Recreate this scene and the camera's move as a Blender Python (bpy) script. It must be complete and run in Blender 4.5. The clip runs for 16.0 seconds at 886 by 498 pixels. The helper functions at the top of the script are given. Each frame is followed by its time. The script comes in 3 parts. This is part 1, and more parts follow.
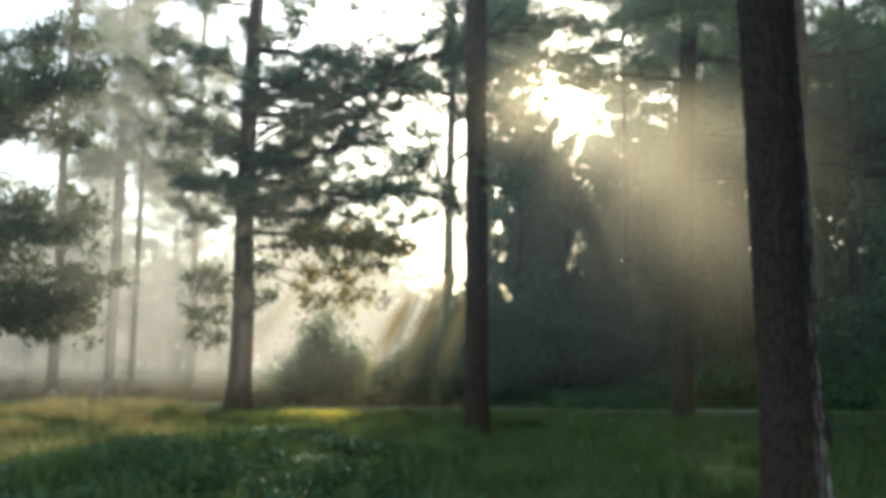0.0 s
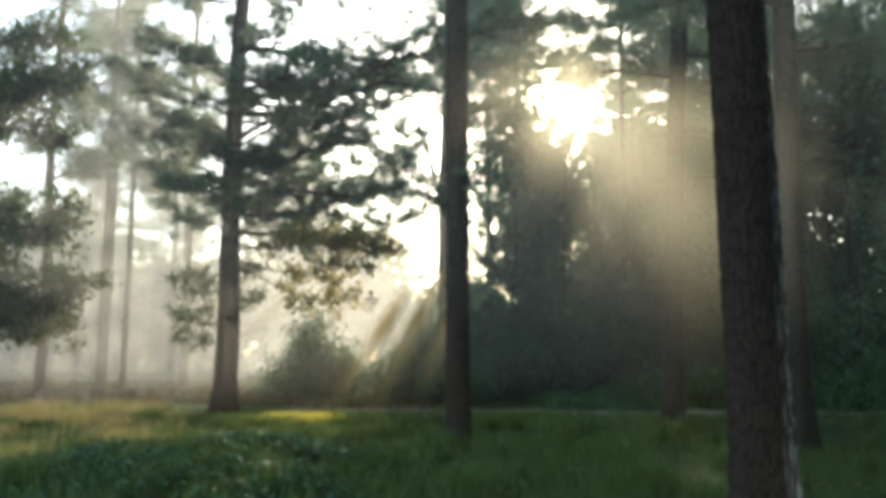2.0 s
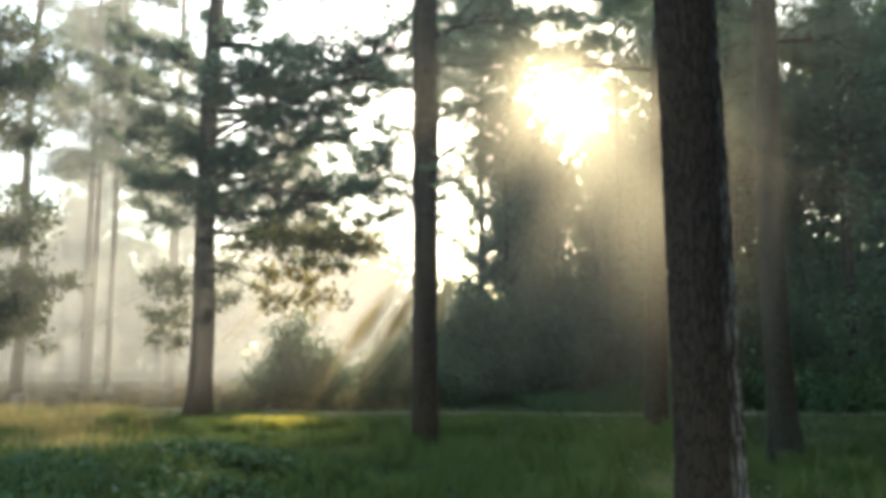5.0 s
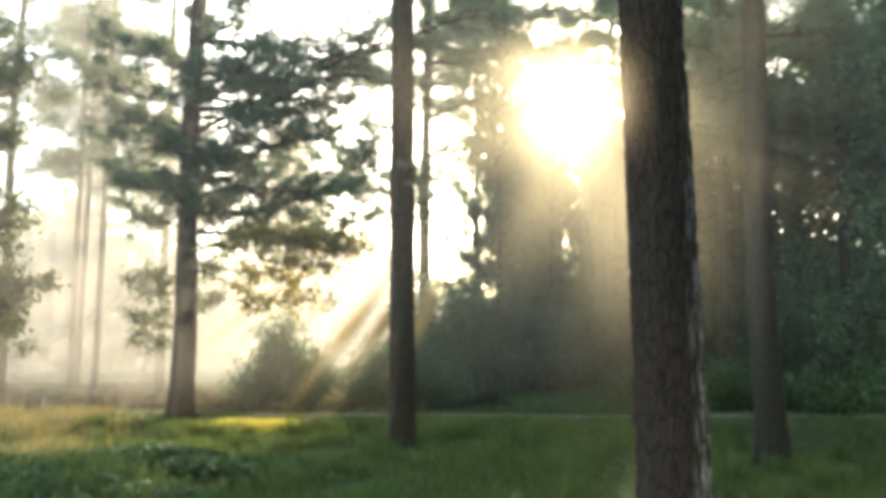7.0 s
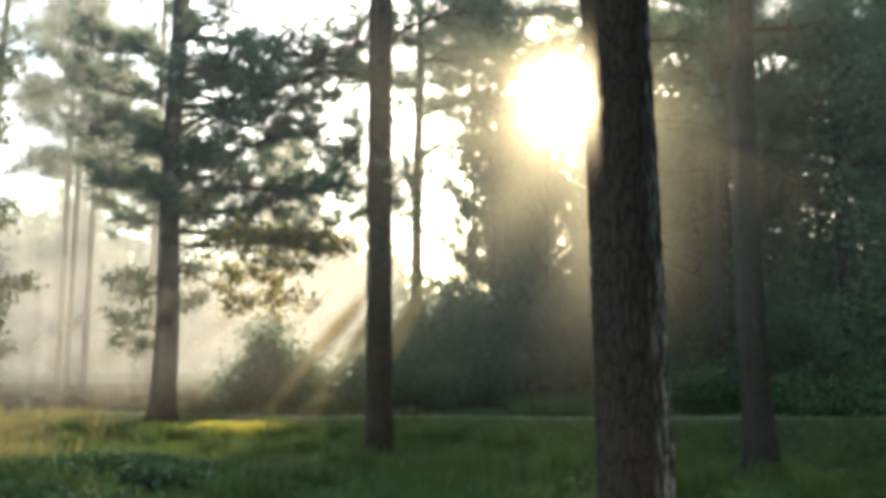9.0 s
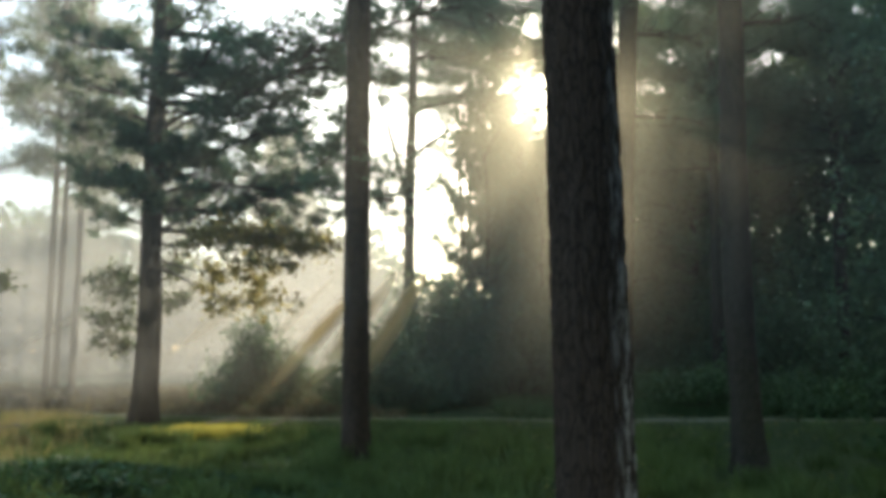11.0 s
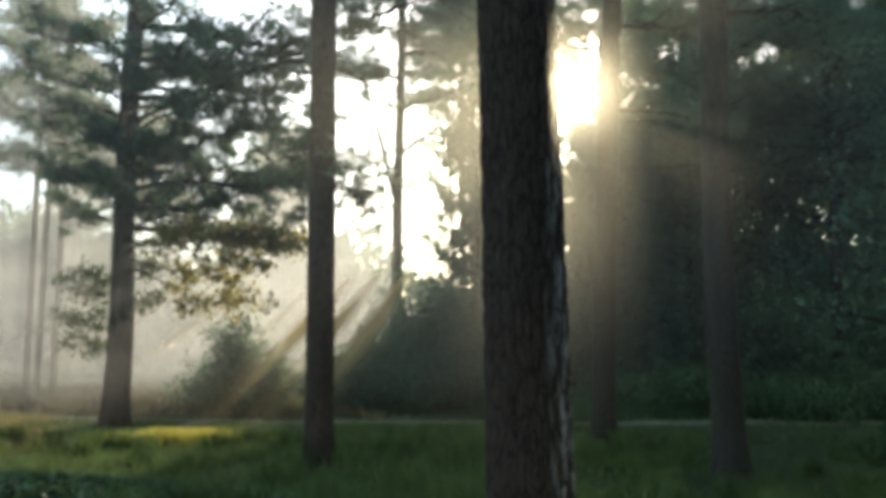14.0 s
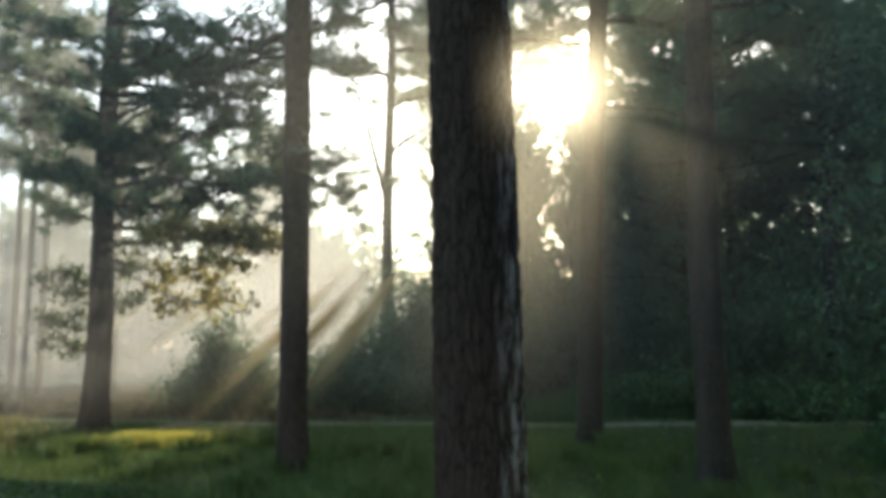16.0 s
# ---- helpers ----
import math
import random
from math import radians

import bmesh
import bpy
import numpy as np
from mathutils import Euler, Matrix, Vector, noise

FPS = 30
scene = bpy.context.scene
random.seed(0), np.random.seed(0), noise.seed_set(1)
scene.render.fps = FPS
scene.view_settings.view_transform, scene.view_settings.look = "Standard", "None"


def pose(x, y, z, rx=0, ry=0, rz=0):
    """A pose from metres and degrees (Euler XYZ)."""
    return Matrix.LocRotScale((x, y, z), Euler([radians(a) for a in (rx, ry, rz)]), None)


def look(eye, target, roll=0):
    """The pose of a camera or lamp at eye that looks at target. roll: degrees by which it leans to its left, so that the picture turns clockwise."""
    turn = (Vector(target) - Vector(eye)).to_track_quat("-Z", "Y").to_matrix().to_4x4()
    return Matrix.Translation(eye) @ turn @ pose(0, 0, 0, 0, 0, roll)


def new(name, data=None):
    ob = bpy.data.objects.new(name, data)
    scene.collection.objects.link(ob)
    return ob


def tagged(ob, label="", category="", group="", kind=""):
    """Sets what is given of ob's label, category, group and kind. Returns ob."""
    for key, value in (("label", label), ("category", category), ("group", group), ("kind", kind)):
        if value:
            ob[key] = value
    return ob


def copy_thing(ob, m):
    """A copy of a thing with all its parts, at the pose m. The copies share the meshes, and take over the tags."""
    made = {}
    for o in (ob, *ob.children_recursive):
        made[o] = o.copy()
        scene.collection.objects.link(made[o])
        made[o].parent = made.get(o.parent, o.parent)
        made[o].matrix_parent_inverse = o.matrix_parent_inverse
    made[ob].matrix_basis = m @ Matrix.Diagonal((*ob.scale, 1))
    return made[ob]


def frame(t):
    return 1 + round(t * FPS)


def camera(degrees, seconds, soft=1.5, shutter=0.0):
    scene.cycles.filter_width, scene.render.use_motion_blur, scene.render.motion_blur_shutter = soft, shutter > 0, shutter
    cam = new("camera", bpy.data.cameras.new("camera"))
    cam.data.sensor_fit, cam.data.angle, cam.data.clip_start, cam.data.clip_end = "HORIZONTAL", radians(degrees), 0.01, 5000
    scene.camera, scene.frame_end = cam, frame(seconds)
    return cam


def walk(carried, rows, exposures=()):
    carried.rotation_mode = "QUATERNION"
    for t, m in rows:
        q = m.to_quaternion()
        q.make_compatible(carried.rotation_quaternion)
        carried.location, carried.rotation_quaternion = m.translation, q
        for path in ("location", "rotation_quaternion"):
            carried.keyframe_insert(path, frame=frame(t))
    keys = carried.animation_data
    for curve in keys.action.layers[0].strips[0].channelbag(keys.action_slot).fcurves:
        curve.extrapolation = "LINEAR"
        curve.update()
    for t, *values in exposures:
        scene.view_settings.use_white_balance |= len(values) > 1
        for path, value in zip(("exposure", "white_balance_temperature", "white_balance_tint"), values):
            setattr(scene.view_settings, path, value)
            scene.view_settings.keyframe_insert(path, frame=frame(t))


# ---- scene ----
cam = camera(54, 16.0, soft=4.8)
PATH = [
    (0, (1.200, -0.800, 1.130), (1.371, 2.172, 1.504), 0.45),
    (1, (1.390, -0.699, 1.142), (1.549, 2.273, 1.517), 0.35),
    (2, (1.578, -0.592, 1.156), (1.728, 2.380, 1.530), 0.27),
    (3, (1.765, -0.480, 1.169), (1.907, 2.493, 1.543), 0.19),
    (4, (1.949, -0.362, 1.183), (2.085, 2.612, 1.557), 0.13),
    (5, (2.131, -0.238, 1.198), (2.260, 2.736, 1.570), 0.09),
    (6, (2.309, -0.109, 1.213), (2.432, 2.865, 1.585), 0.06),
    (7, (2.483, 0.025, 1.228), (2.600, 3.000, 1.599), 0.04),
    (8, (2.653, 0.163, 1.244), (2.765, 3.138, 1.614), 0.03),
    (9, (2.818, 0.304, 1.260), (2.924, 3.279, 1.630), 0.03),
    (10, (2.979, 0.447, 1.277), (3.079, 3.422, 1.645), 0.03),
    (11, (3.135, 0.590, 1.293), (3.230, 3.566, 1.661), 0.04),
    (12, (3.286, 0.733, 1.310), (3.377, 3.710, 1.676), 0.05),
    (13, (3.432, 0.874, 1.327), (3.519, 3.851, 1.692), 0.05),
    (14, (3.574, 1.010, 1.344), (3.659, 3.987, 1.707), 0.03),
    (15, (3.711, 1.141, 1.361), (3.796, 4.118, 1.722), 0.00),
    (16, (3.844, 1.263, 1.377), (3.931, 4.240, 1.736), -0.06),
]
walk(cam, [(t, look(eye, target, roll)) for t, eye, target, roll in PATH],
     exposures=[(0.0, 2.2, 6800, 5), (4.2, 2.25, 6850, 5), (6.6, 3.0, 7800, 8), (7.2, 3.0, 7800, 8), (9.2, 2.45, 7250, 6),
                (11.3, 1.97, 6700, 4), (12.6, 1.95, 6700, 4), (14.0, 2.04, 6700, 5), (16.0, 2.06, 6700, 5)])

# ---- world, sun ----
SUN_AZ, SUN_EL = radians(10.0), radians(17.2)
SUN = Vector((math.sin(SUN_AZ) * math.cos(SUN_EL), math.cos(SUN_AZ) * math.cos(SUN_EL), math.sin(SUN_EL)))


def make_world():
    w = bpy.data.worlds.new("sky")
    w.use_nodes = True
    scene.world = w
    nt = w.node_tree
    nt.nodes.clear()
    out = nt.nodes.new("ShaderNodeOutputWorld")
    sky = nt.nodes.new("ShaderNodeTexSky")
    sky.sky_type, sky.sun_disc = "NISHITA", False
    sky.sun_elevation, sky.sun_rotation = SUN_EL, SUN_AZ
    sky.air_density, sky.dust_density = 1.0, 0.6
    bg = nt.nodes.new("ShaderNodeBackground")
    bg.inputs["Strength"].default_value = SKY_STRENGTH
    nt.links.new(sky.outputs["Color"], bg.inputs["Color"])
    # the bright aureole that haze makes round the sun
    tc = nt.nodes.new("ShaderNodeTexCoord")
    dot = nt.nodes.new("ShaderNodeVectorMath")
    dot.operation = "DOT_PRODUCT"
    dot.inputs[1].default_value = SUN
    nt.links.new(tc.outputs["Generated"], dot.inputs[0])
    top = nt.nodes.new("ShaderNodeMath")
    top.operation = "MAXIMUM"
    top.inputs[1].default_value = 0.0
    nt.links.new(dot.outputs["Value"], top.inputs[0])
    total = bg.outputs["Background"]
    for power, strength, colour in AUREOLE:
        p = nt.nodes.new("ShaderNodeMath")
        p.operation = "POWER"
        p.inputs[1].default_value = power
        nt.links.new(top.outputs[0], p.inputs[0])
        m = nt.nodes.new("ShaderNodeMath")
        m.operation = "MULTIPLY"
        m.inputs[1].default_value = strength
        nt.links.new(p.outputs[0], m.inputs[0])
        b = nt.nodes.new("ShaderNodeBackground")
        b.inputs["Color"].default_value = (*colour, 1)
        nt.links.new(m.outputs[0], b.inputs["Strength"])
        add = nt.nodes.new("ShaderNodeAddShader")
        nt.links.new(total, add.inputs[0])
        nt.links.new(b.outputs[0], add.inputs[1])
        total = add.outputs[0]
    nt.links.new(total, out.inputs["Surface"])


SKY_STRENGTH = 0.15
# glare sheets added before the trees: share and roughness, near then far
GLARE = (0.0014, 0.37, 0.0012, 0.95)
VEIL = 0.0072
scene.cycles.transparent_max_bounces = 32
AUREOLE = ((4000, 25.0, (1.0, 0.86, 0.6)), (400, 1.6, (1.0, 0.85, 0.6)), (40, 0.13, (1.0, 0.93, 0.8)), (4, 0.12, (0.95, 1.0, 1.0)))
make_world()
sun_data = bpy.data.lights.new("sun", "SUN")
sun_data.energy, sun_data.angle, sun_data.color = 4.4, radians(1.0), (1.0, 0.90, 0.74)
sun = new("sun", sun_data)
sun.matrix_world = look(SUN * 60, (0, 0, 0))


# ---- materials ----
def material(name):
    m = bpy.data.materials.new(name)
    m.use_nodes = True
    nt = m.node_tree
    nt.nodes.clear()
    out = nt.nodes.new("ShaderNodeOutputMaterial")
    return m, nt, out


def mapped(nt, scale, source="Object"):
    tc = nt.nodes.new("ShaderNodeTexCoord")
    mp = nt.nodes.new("ShaderNodeMapping")
    mp.inputs["Scale"].default_value = scale
    nt.links.new(tc.outputs[source], mp.inputs["Vector"])
    return mp.outputs["Vector"]


def noise_tex(nt, vec, scale, detail=4, rough=0.6):
    n = nt.nodes.new("ShaderNodeTexNoise")
    n.inputs["Scale"].default_value, n.inputs["Detail"].default_value, n.inputs["Roughness"].default_value = scale, detail, rough
    nt.links.new(vec, n.inputs["Vector"])
    return n.outputs["Fac"]


def ramp(nt, fac, stops):
    r = nt.nodes.new("ShaderNodeValToRGB")
    els = r.color_ramp.elements
    while len(els) < len(stops):
        els.new(0.5)
    for e, (p, c) in zip(els, stops):
        e.position, e.color = p, (*c, 1)
    nt.links.new(fac, r.inputs["Fac"])
    return r.outputs["Color"]


def blend(nt, fac, a, b, kind="MIX"):
    m = nt.nodes.new("ShaderNodeMix")
    m.data_type, m.blend_type = "RGBA", kind
    for sock, v in ((m.inputs[0], fac), (m.inputs[6], a), (m.inputs[7], b)):
        if isinstance(v, (int, float)):
            sock.default_value = v
        elif isinstance(v, tuple):
            sock.default_value = (*v, 1)
        else:
            nt.links.new(v, sock)
    return m.outputs[2]


def bark(name, dark, light, warm, scale=1.0, edge_light=None):
    m, nt, out = material(name)
    v = mapped(nt, (12 * scale, 12 * scale, 2.6 * scale))
    plates = nt.nodes.new("ShaderNodeTexVoronoi")
    plates.feature = "DISTANCE_TO_EDGE"
    plates.inputs["Scale"].default_value = 2.2
    nt.links.new(v, plates.inputs["Vector"])
    grain = noise_tex(nt, mapped(nt, (40, 40, 9)), 3.0, 6)
    patch = noise_tex(nt, mapped(nt, (1, 1, 0.5)), 1.4, 3)
    col = ramp(nt, grain, ((0.3, dark), (0.7, light)))
    col = blend(nt, patch, col, blend(nt, 0.6, col, warm), "MIX")
    if edge_light:
        # pale streaks on the +X side: skylight on the bark put into the colour
        tc = nt.nodes.new("ShaderNodeTexCoord")
        sep = nt.nodes.new("ShaderNodeSeparateXYZ")
        nt.links.new(tc.outputs["Object"], sep.inputs[0])
        side = nt.nodes.new("ShaderNodeMapRange")
        side.inputs["From Min"].default_value, side.inputs["From Max"].default_value = edge_light[0], edge_light[1]
        nt.links.new(sep.outputs["X"], side.inputs["Value"])
        gleams = ramp(nt, noise_tex(nt, mapped(nt, (26, 26, 4)), 1.0, 4, 0.7), ((0.45, (0, 0, 0)), (0.6, (1, 1, 1))))
        mul = nt.nodes.new("ShaderNodeMath")
        mul.operation = "MULTIPLY"
        nt.links.new(side.outputs[0], mul.inputs[0])
        nt.links.new(gleams, mul.inputs[1])
        col = blend(nt, mul.outputs[0], col, (0.29, 0.28, 0.28))
    crack = ramp(nt, plates.outputs["Distance"], ((0.0, (0.35, 0.33, 0.32)), (0.12, (1, 1, 1))))
    col = blend(nt, 0.9, col, crack, "MULTIPLY")
    b = nt.nodes.new("ShaderNodeBsdfPrincipled")
    b.inputs["Roughness"].default_value = 0.9
    b.inputs["Specular IOR Level"].default_value = 0.12
    nt.links.new(col, b.inputs["Base Color"])
    h = nt.nodes.new("ShaderNodeMath")
    h.operation = "ADD"
    nt.links.new(plates.outputs["Distance"], h.inputs[0])
    nt.links.new(grain, h.inputs[1])
    bump = nt.nodes.new("ShaderNodeBump")
    bump.inputs["Strength"].default_value, bump.inputs["Distance"].default_value = 0.6, 0.02
    nt.links.new(h.outputs[0], bump.inputs["Height"])
    nt.links.new(bump.outputs["Normal"], b.inputs["Normal"])
    nt.links.new(b.outputs[0], out.inputs["Surface"])
    return m


def leaf(name, dark, light, through_colour, share=0.45, rough=0.6):
    """Leaves: matt faces that let some light through."""
    m, nt, out = material(name)
    g = nt.nodes.new("ShaderNodeNewGeometry")
    big = noise_tex(nt, mapped(nt, (1, 1, 1)), 0.9, 3)
    col = blend(nt, g.outputs["Random Per Island"], dark, light)
    col = blend(nt, big, col, blend(nt, 0.5, col, light))
    d = nt.nodes.new("ShaderNodeBsdfPrincipled")
    d.inputs["Roughness"].default_value = rough
    d.inputs["Specular IOR Level"].default_value = 0.25 if rough > 0.5 else 0.5
    nt.links.new(col, d.inputs["Base Color"])
    t = nt.nodes.new("ShaderNodeBsdfTranslucent")
    tint = blend(nt, g.outputs["Random Per Island"], through_colour, tuple(0.6 * c for c in through_colour))
    nt.links.new(tint, t.inputs["Color"])
    mix = nt.nodes.new("ShaderNodeMixShader")
    mix.inputs["Fac"].default_value = share
    nt.links.new(d.outputs[0], mix.inputs[1])
    nt.links.new(t.outputs[0], mix.inputs[2])
    nt.links.new(mix.outputs[0], out.inputs["Surface"])
    return m


def mist_material(name, colour, strength, sheet=True, edge=(7.5, 1.0), floor=0.4, east=(12.0, 18.0)):
    """Droplets in the air: mostly see-through, they scatter the light that falls on them alike to all sides."""
    m, nt, out = material(name)
    n = nt.nodes.new("ShaderNodeCombineXYZ")
    for i in range(3):
        n.inputs[i].default_value = -SUN[i]
    t = nt.nodes.new("ShaderNodeBsdfTranslucent")
    d = nt.nodes.new("ShaderNodeBsdfDiffuse")
    for s in (t, d):
        s.inputs["Color"].default_value = (*colour, 1)
        nt.links.new(n.outputs[0], s.inputs["Normal"])
    both = nt.nodes.new("ShaderNodeMixShader")
    both.inputs["Fac"].default_value = 0.2
    nt.links.new(t.outputs[0], both.inputs[1])
    nt.links.new(d.outputs[0], both.inputs[2])
    fac = noise_tex(nt, mapped(nt, (0.25, 0.25, 0.45)), 1.0, 2, 0.4)

    def math_node(op, a, b):
        k = nt.nodes.new("ShaderNodeMath")
        k.operation, k.use_clamp = op, op == "MULTIPLY"
        for s, v in zip(k.inputs, (a, b)):
            if isinstance(v, (int, float)):
                s.default_value = v
            else:
                nt.links.new(v, s)
        return k.outputs[0]

    def smooth(v, lo, hi):
        r = nt.nodes.new("ShaderNodeMapRange")
        r.interpolation_type = "SMOOTHSTEP"
        r.inputs["From Min"].default_value, r.inputs["From Max"].default_value = lo, hi
        nt.links.new(v, r.inputs["Value"])
        return r.outputs["Result"]
    fac = math_node("ADD", math_node("MULTIPLY", fac, 0.9), 0.35)
    if sheet:
        tc = nt.nodes.new("ShaderNodeNewGeometry")
        sep = nt.nodes.new("ShaderNodeSeparateXYZ")
        nt.links.new(tc.outputs["Position"], sep.inputs[0])
        fac = math_node("MULTIPLY", fac, smooth(sep.outputs["Z"], -0.1, 1.2))
        fac = math_node("MULTIPLY", fac, math_node("ADD", smooth(sep.outputs["Z"], 18.0, 2.5), 0.14))
        fac = math_node("MULTIPLY", fac, math_node("ADD", math_node("MULTIPLY", smooth(sep.outputs["X"], edge[0], edge[1]), 1.0 - floor), floor))
        # the mist thins out under the dense wood
        fac = math_node("MULTIPLY", fac, math_node("ADD", math_node("MULTIPLY", smooth(sep.outputs["X"], east[1], east[0]), 0.93), 0.07))
    else:
        # beam sheets: soft edges and streaks shape the drawn light
        uv = nt.nodes.new("ShaderNodeUVMap")
        sep = nt.nodes.new("ShaderNodeSeparateXYZ")
        nt.links.new(uv.outputs[0], sep.inputs[0])
        for a, lo, hi in (("X", 0.0, 0.5), ("X", 1.0, 0.5), ("Y", 0.0, 0.45), ("Y", 1.0, 0.4)):
            fac = math_node("MULTIPLY", fac, smooth(sep.outputs[a], lo, hi))
        streak = noise_tex(nt, mapped(nt, (2.2, 0.2, 1), "UV"), 1.0, 0, 0.4)
        fac = math_node("MULTIPLY", fac, math_node("ADD", math_node("MULTIPLY", smooth(streak, 0.3, 0.7), 0.75), 0.25))
    fac = math_node("MULTIPLY", fac, strength)
    clear = nt.nodes.new("ShaderNodeBsdfTransparent")
    mix = nt.nodes.new("ShaderNodeMixShader")
    nt.links.new(fac, mix.inputs["Fac"])
    nt.links.new(clear.outputs[0], mix.inputs[1])
    nt.links.new(both.outputs[0], mix.inputs[2])
    nt.links.new(mix.outputs[0], out.inputs["Surface"])
    return m


def ground_material(name, stops, fine=14.0):
    m, nt, out = material(name)
    v = mapped(nt, (1, 1, 1))
    big = noise_tex(nt, v, 0.35, 3)
    small = noise_tex(nt, v, fine, 6, 0.7)
    col = blend(nt, small, ramp(nt, big, stops), ramp(nt, small, stops))
    b = nt.nodes.new("ShaderNodeBsdfPrincipled")
    b.inputs["Roughness"].default_value = 0.95
    b.inputs["Specular IOR Level"].default_value = 0.1
    nt.links.new(col, b.inputs["Base Color"])
    bump = nt.nodes.new("ShaderNodeBump")
    bump.inputs["Strength"].default_value, bump.inputs["Distance"].default_value = 0.8, 0.06
    nt.links.new(small, bump.inputs["Height"])
    nt.links.new(bump.outputs["Normal"], b.inputs["Normal"])
    nt.links.new(b.outputs[0], out.inputs["Surface"])
    return m


BARK = bark("pine_bark", (0.011, 0.009, 0.008), (0.046, 0.036, 0.030), (0.045, 0.028, 0.020))
BARK_EDGE_LIT = bark("edge_lit_pine_bark", (0.011, 0.009, 0.008), (0.046, 0.036, 0.030), (0.045, 0.028, 0.020), 1.0, (0.03, 0.17))
BARK_DARK = bark("dark_bark", (0.014, 0.013, 0.012), (0.048, 0.042, 0.036), (0.038, 0.035, 0.025))
PINE = leaf("pine_needles", (0.022, 0.062, 0.046), (0.056, 0.112, 0.066), (0.17, 0.24, 0.13), 0.45)
OAK = leaf("oak_leaves", (0.024, 0.050, 0.026), (0.06, 0.09, 0.035), (0.13, 0.16, 0.05), 0.4)
GOLD = leaf("autumn_leaves", (0.05, 0.06, 0.022), (0.15, 0.12, 0.04), (0.42, 0.36, 0.12), 0.55)
SHRUB = leaf("shrub_leaves", (0.026, 0.066, 0.050), (0.064, 0.125, 0.074), (0.16, 0.24, 0.11), 0.45)
GRASS = leaf("grass_blades", (0.034, 0.066, 0.018), (0.082, 0.128, 0.036), (0.12, 0.16, 0.04), 0.4)
STRAW = leaf("dry_grass", (0.13, 0.11, 0.045), (0.29, 0.23, 0.10), (0.38, 0.31, 0.12), 0.45)
HEATH = leaf("heath_tufts", (0.055, 0.050, 0.028), (0.13, 0.105, 0.06), (0.17, 0.14, 0.07), 0.35)
# a sun fleck on the lawn, put into the colour of its grass
SUN_FLECK = leaf("sun_fleck_grass", (0.28, 0.25, 0.05), (0.48, 0.40, 0.08), (0.60, 0.52, 0.10), 0.45)
BRAMBLE = leaf("bramble_leaves", (0.018, 0.045, 0.022), (0.05, 0.10, 0.04), (0.08, 0.15, 0.04), 0.3, 0.58)
SOIL = ground_material("forest_floor", ((0.25, (0.022, 0.032, 0.012)), (0.55, (0.035, 0.055, 0.018)), (0.8, (0.07, 0.065, 0.028))))
SAND = ground_material("pale_track", ((0.25, (0.10, 0.10, 0.06)), (0.6, (0.17, 0.16, 0.11)), (0.85, (0.09, 0.11, 0.05))))
WOOD = bark("dead_wood", (0.10, 0.08, 0.06), (0.34, 0.29, 0.23), (0.25, 0.18, 0.12), 1.5)


# ---- mesh tools ----
def mesh_of(name, verts, tris, mat, smooth=False):
    """A mesh from arrays of corners and triangles."""
    verts, tris = np.asarray(verts, dtype=np.float32), np.asarray(tris, dtype=np.int32)
    me = bpy.data.meshes.new(name)
    me.vertices.add(len(verts))
    me.vertices.foreach_set("co", verts.ravel())
    k = tris.shape[1]
    me.loops.add(tris.size)
    me.loops.foreach_set("vertex_index", tris.ravel())
    me.polygons.add(len(tris))
    me.polygons.foreach_set("loop_start", np.arange(0, tris.size, k, dtype=np.int32))
    me.update(calc_edges=True)
    if smooth:
        me.polygons.foreach_set("use_smooth", np.ones(len(tris), dtype=bool))
    me.materials.append(mat)
    return me


def part(name, me, parent, label="", kind=""):
    ob = new(name, me)
    ob.parent = parent
    return tagged(ob, label=label, kind=kind)


def tube(points, radii, sides=8):
    """Corners and quads of a tapered tube along points."""
    pts = [Vector(p) for p in points]
    verts, quads = [], []
    for i, (p, r) in enumerate(zip(pts, radii)):
        d = (pts[min(i + 1, len(pts) - 1)] - pts[max(i - 1, 0)]).normalized()
        a = d.orthogonal().normalized() if abs(d.z) < 0.9 else Vector((1, 0, 0)).cross(d).normalized()
        b = d.cross(a)
        for k in range(sides):
            q = 2 * math.pi * k / sides
            verts.append(p + r * (math.cos(q) * a + math.sin(q) * b))
    for i in range(len(pts) - 1):
        for k in range(sides):
            m = (k + 1) % sides
            quads.append((i * sides + k, i * sides + m, (i + 1) * sides + m, (i + 1) * sides + k))
    return [tuple(v) for v in verts], quads


def joined(pieces):
    verts, faces = [], []
    for v, f in pieces:
        o = len(verts)
        verts += v
        faces += [tuple(i + o for i in q) for q in f]
    return verts, faces


def tufts(rng, centres, needles, length, width, up=0.4):
    """Bunches of pine needles: slim triangles that spread from each centre."""
    n = len(centres) * needles
    c = np.repeat(centres, needles, axis=0)
    d = rng.normal(size=(n, 3))
    d[:, 2] = np.abs(d[:, 2]) * 0.9 + up * rng.random(n) - 0.25
    d /= np.linalg.norm(d, axis=1)[:, None]
    s = np.cross(d, rng.normal(size=(n, 3)))
    s /= np.linalg.norm(s, axis=1)[:, None] + 1e-6
    ln = length * (0.6 + 0.7 * rng.random((n, 1)))
    start = c + d * ln * 0.05
    v = np.stack([start - s * width / 2, start + s * width / 2, c + d * ln], axis=1).reshape(-1, 3)
    return v, np.arange(3 * n).reshape(-1, 3)


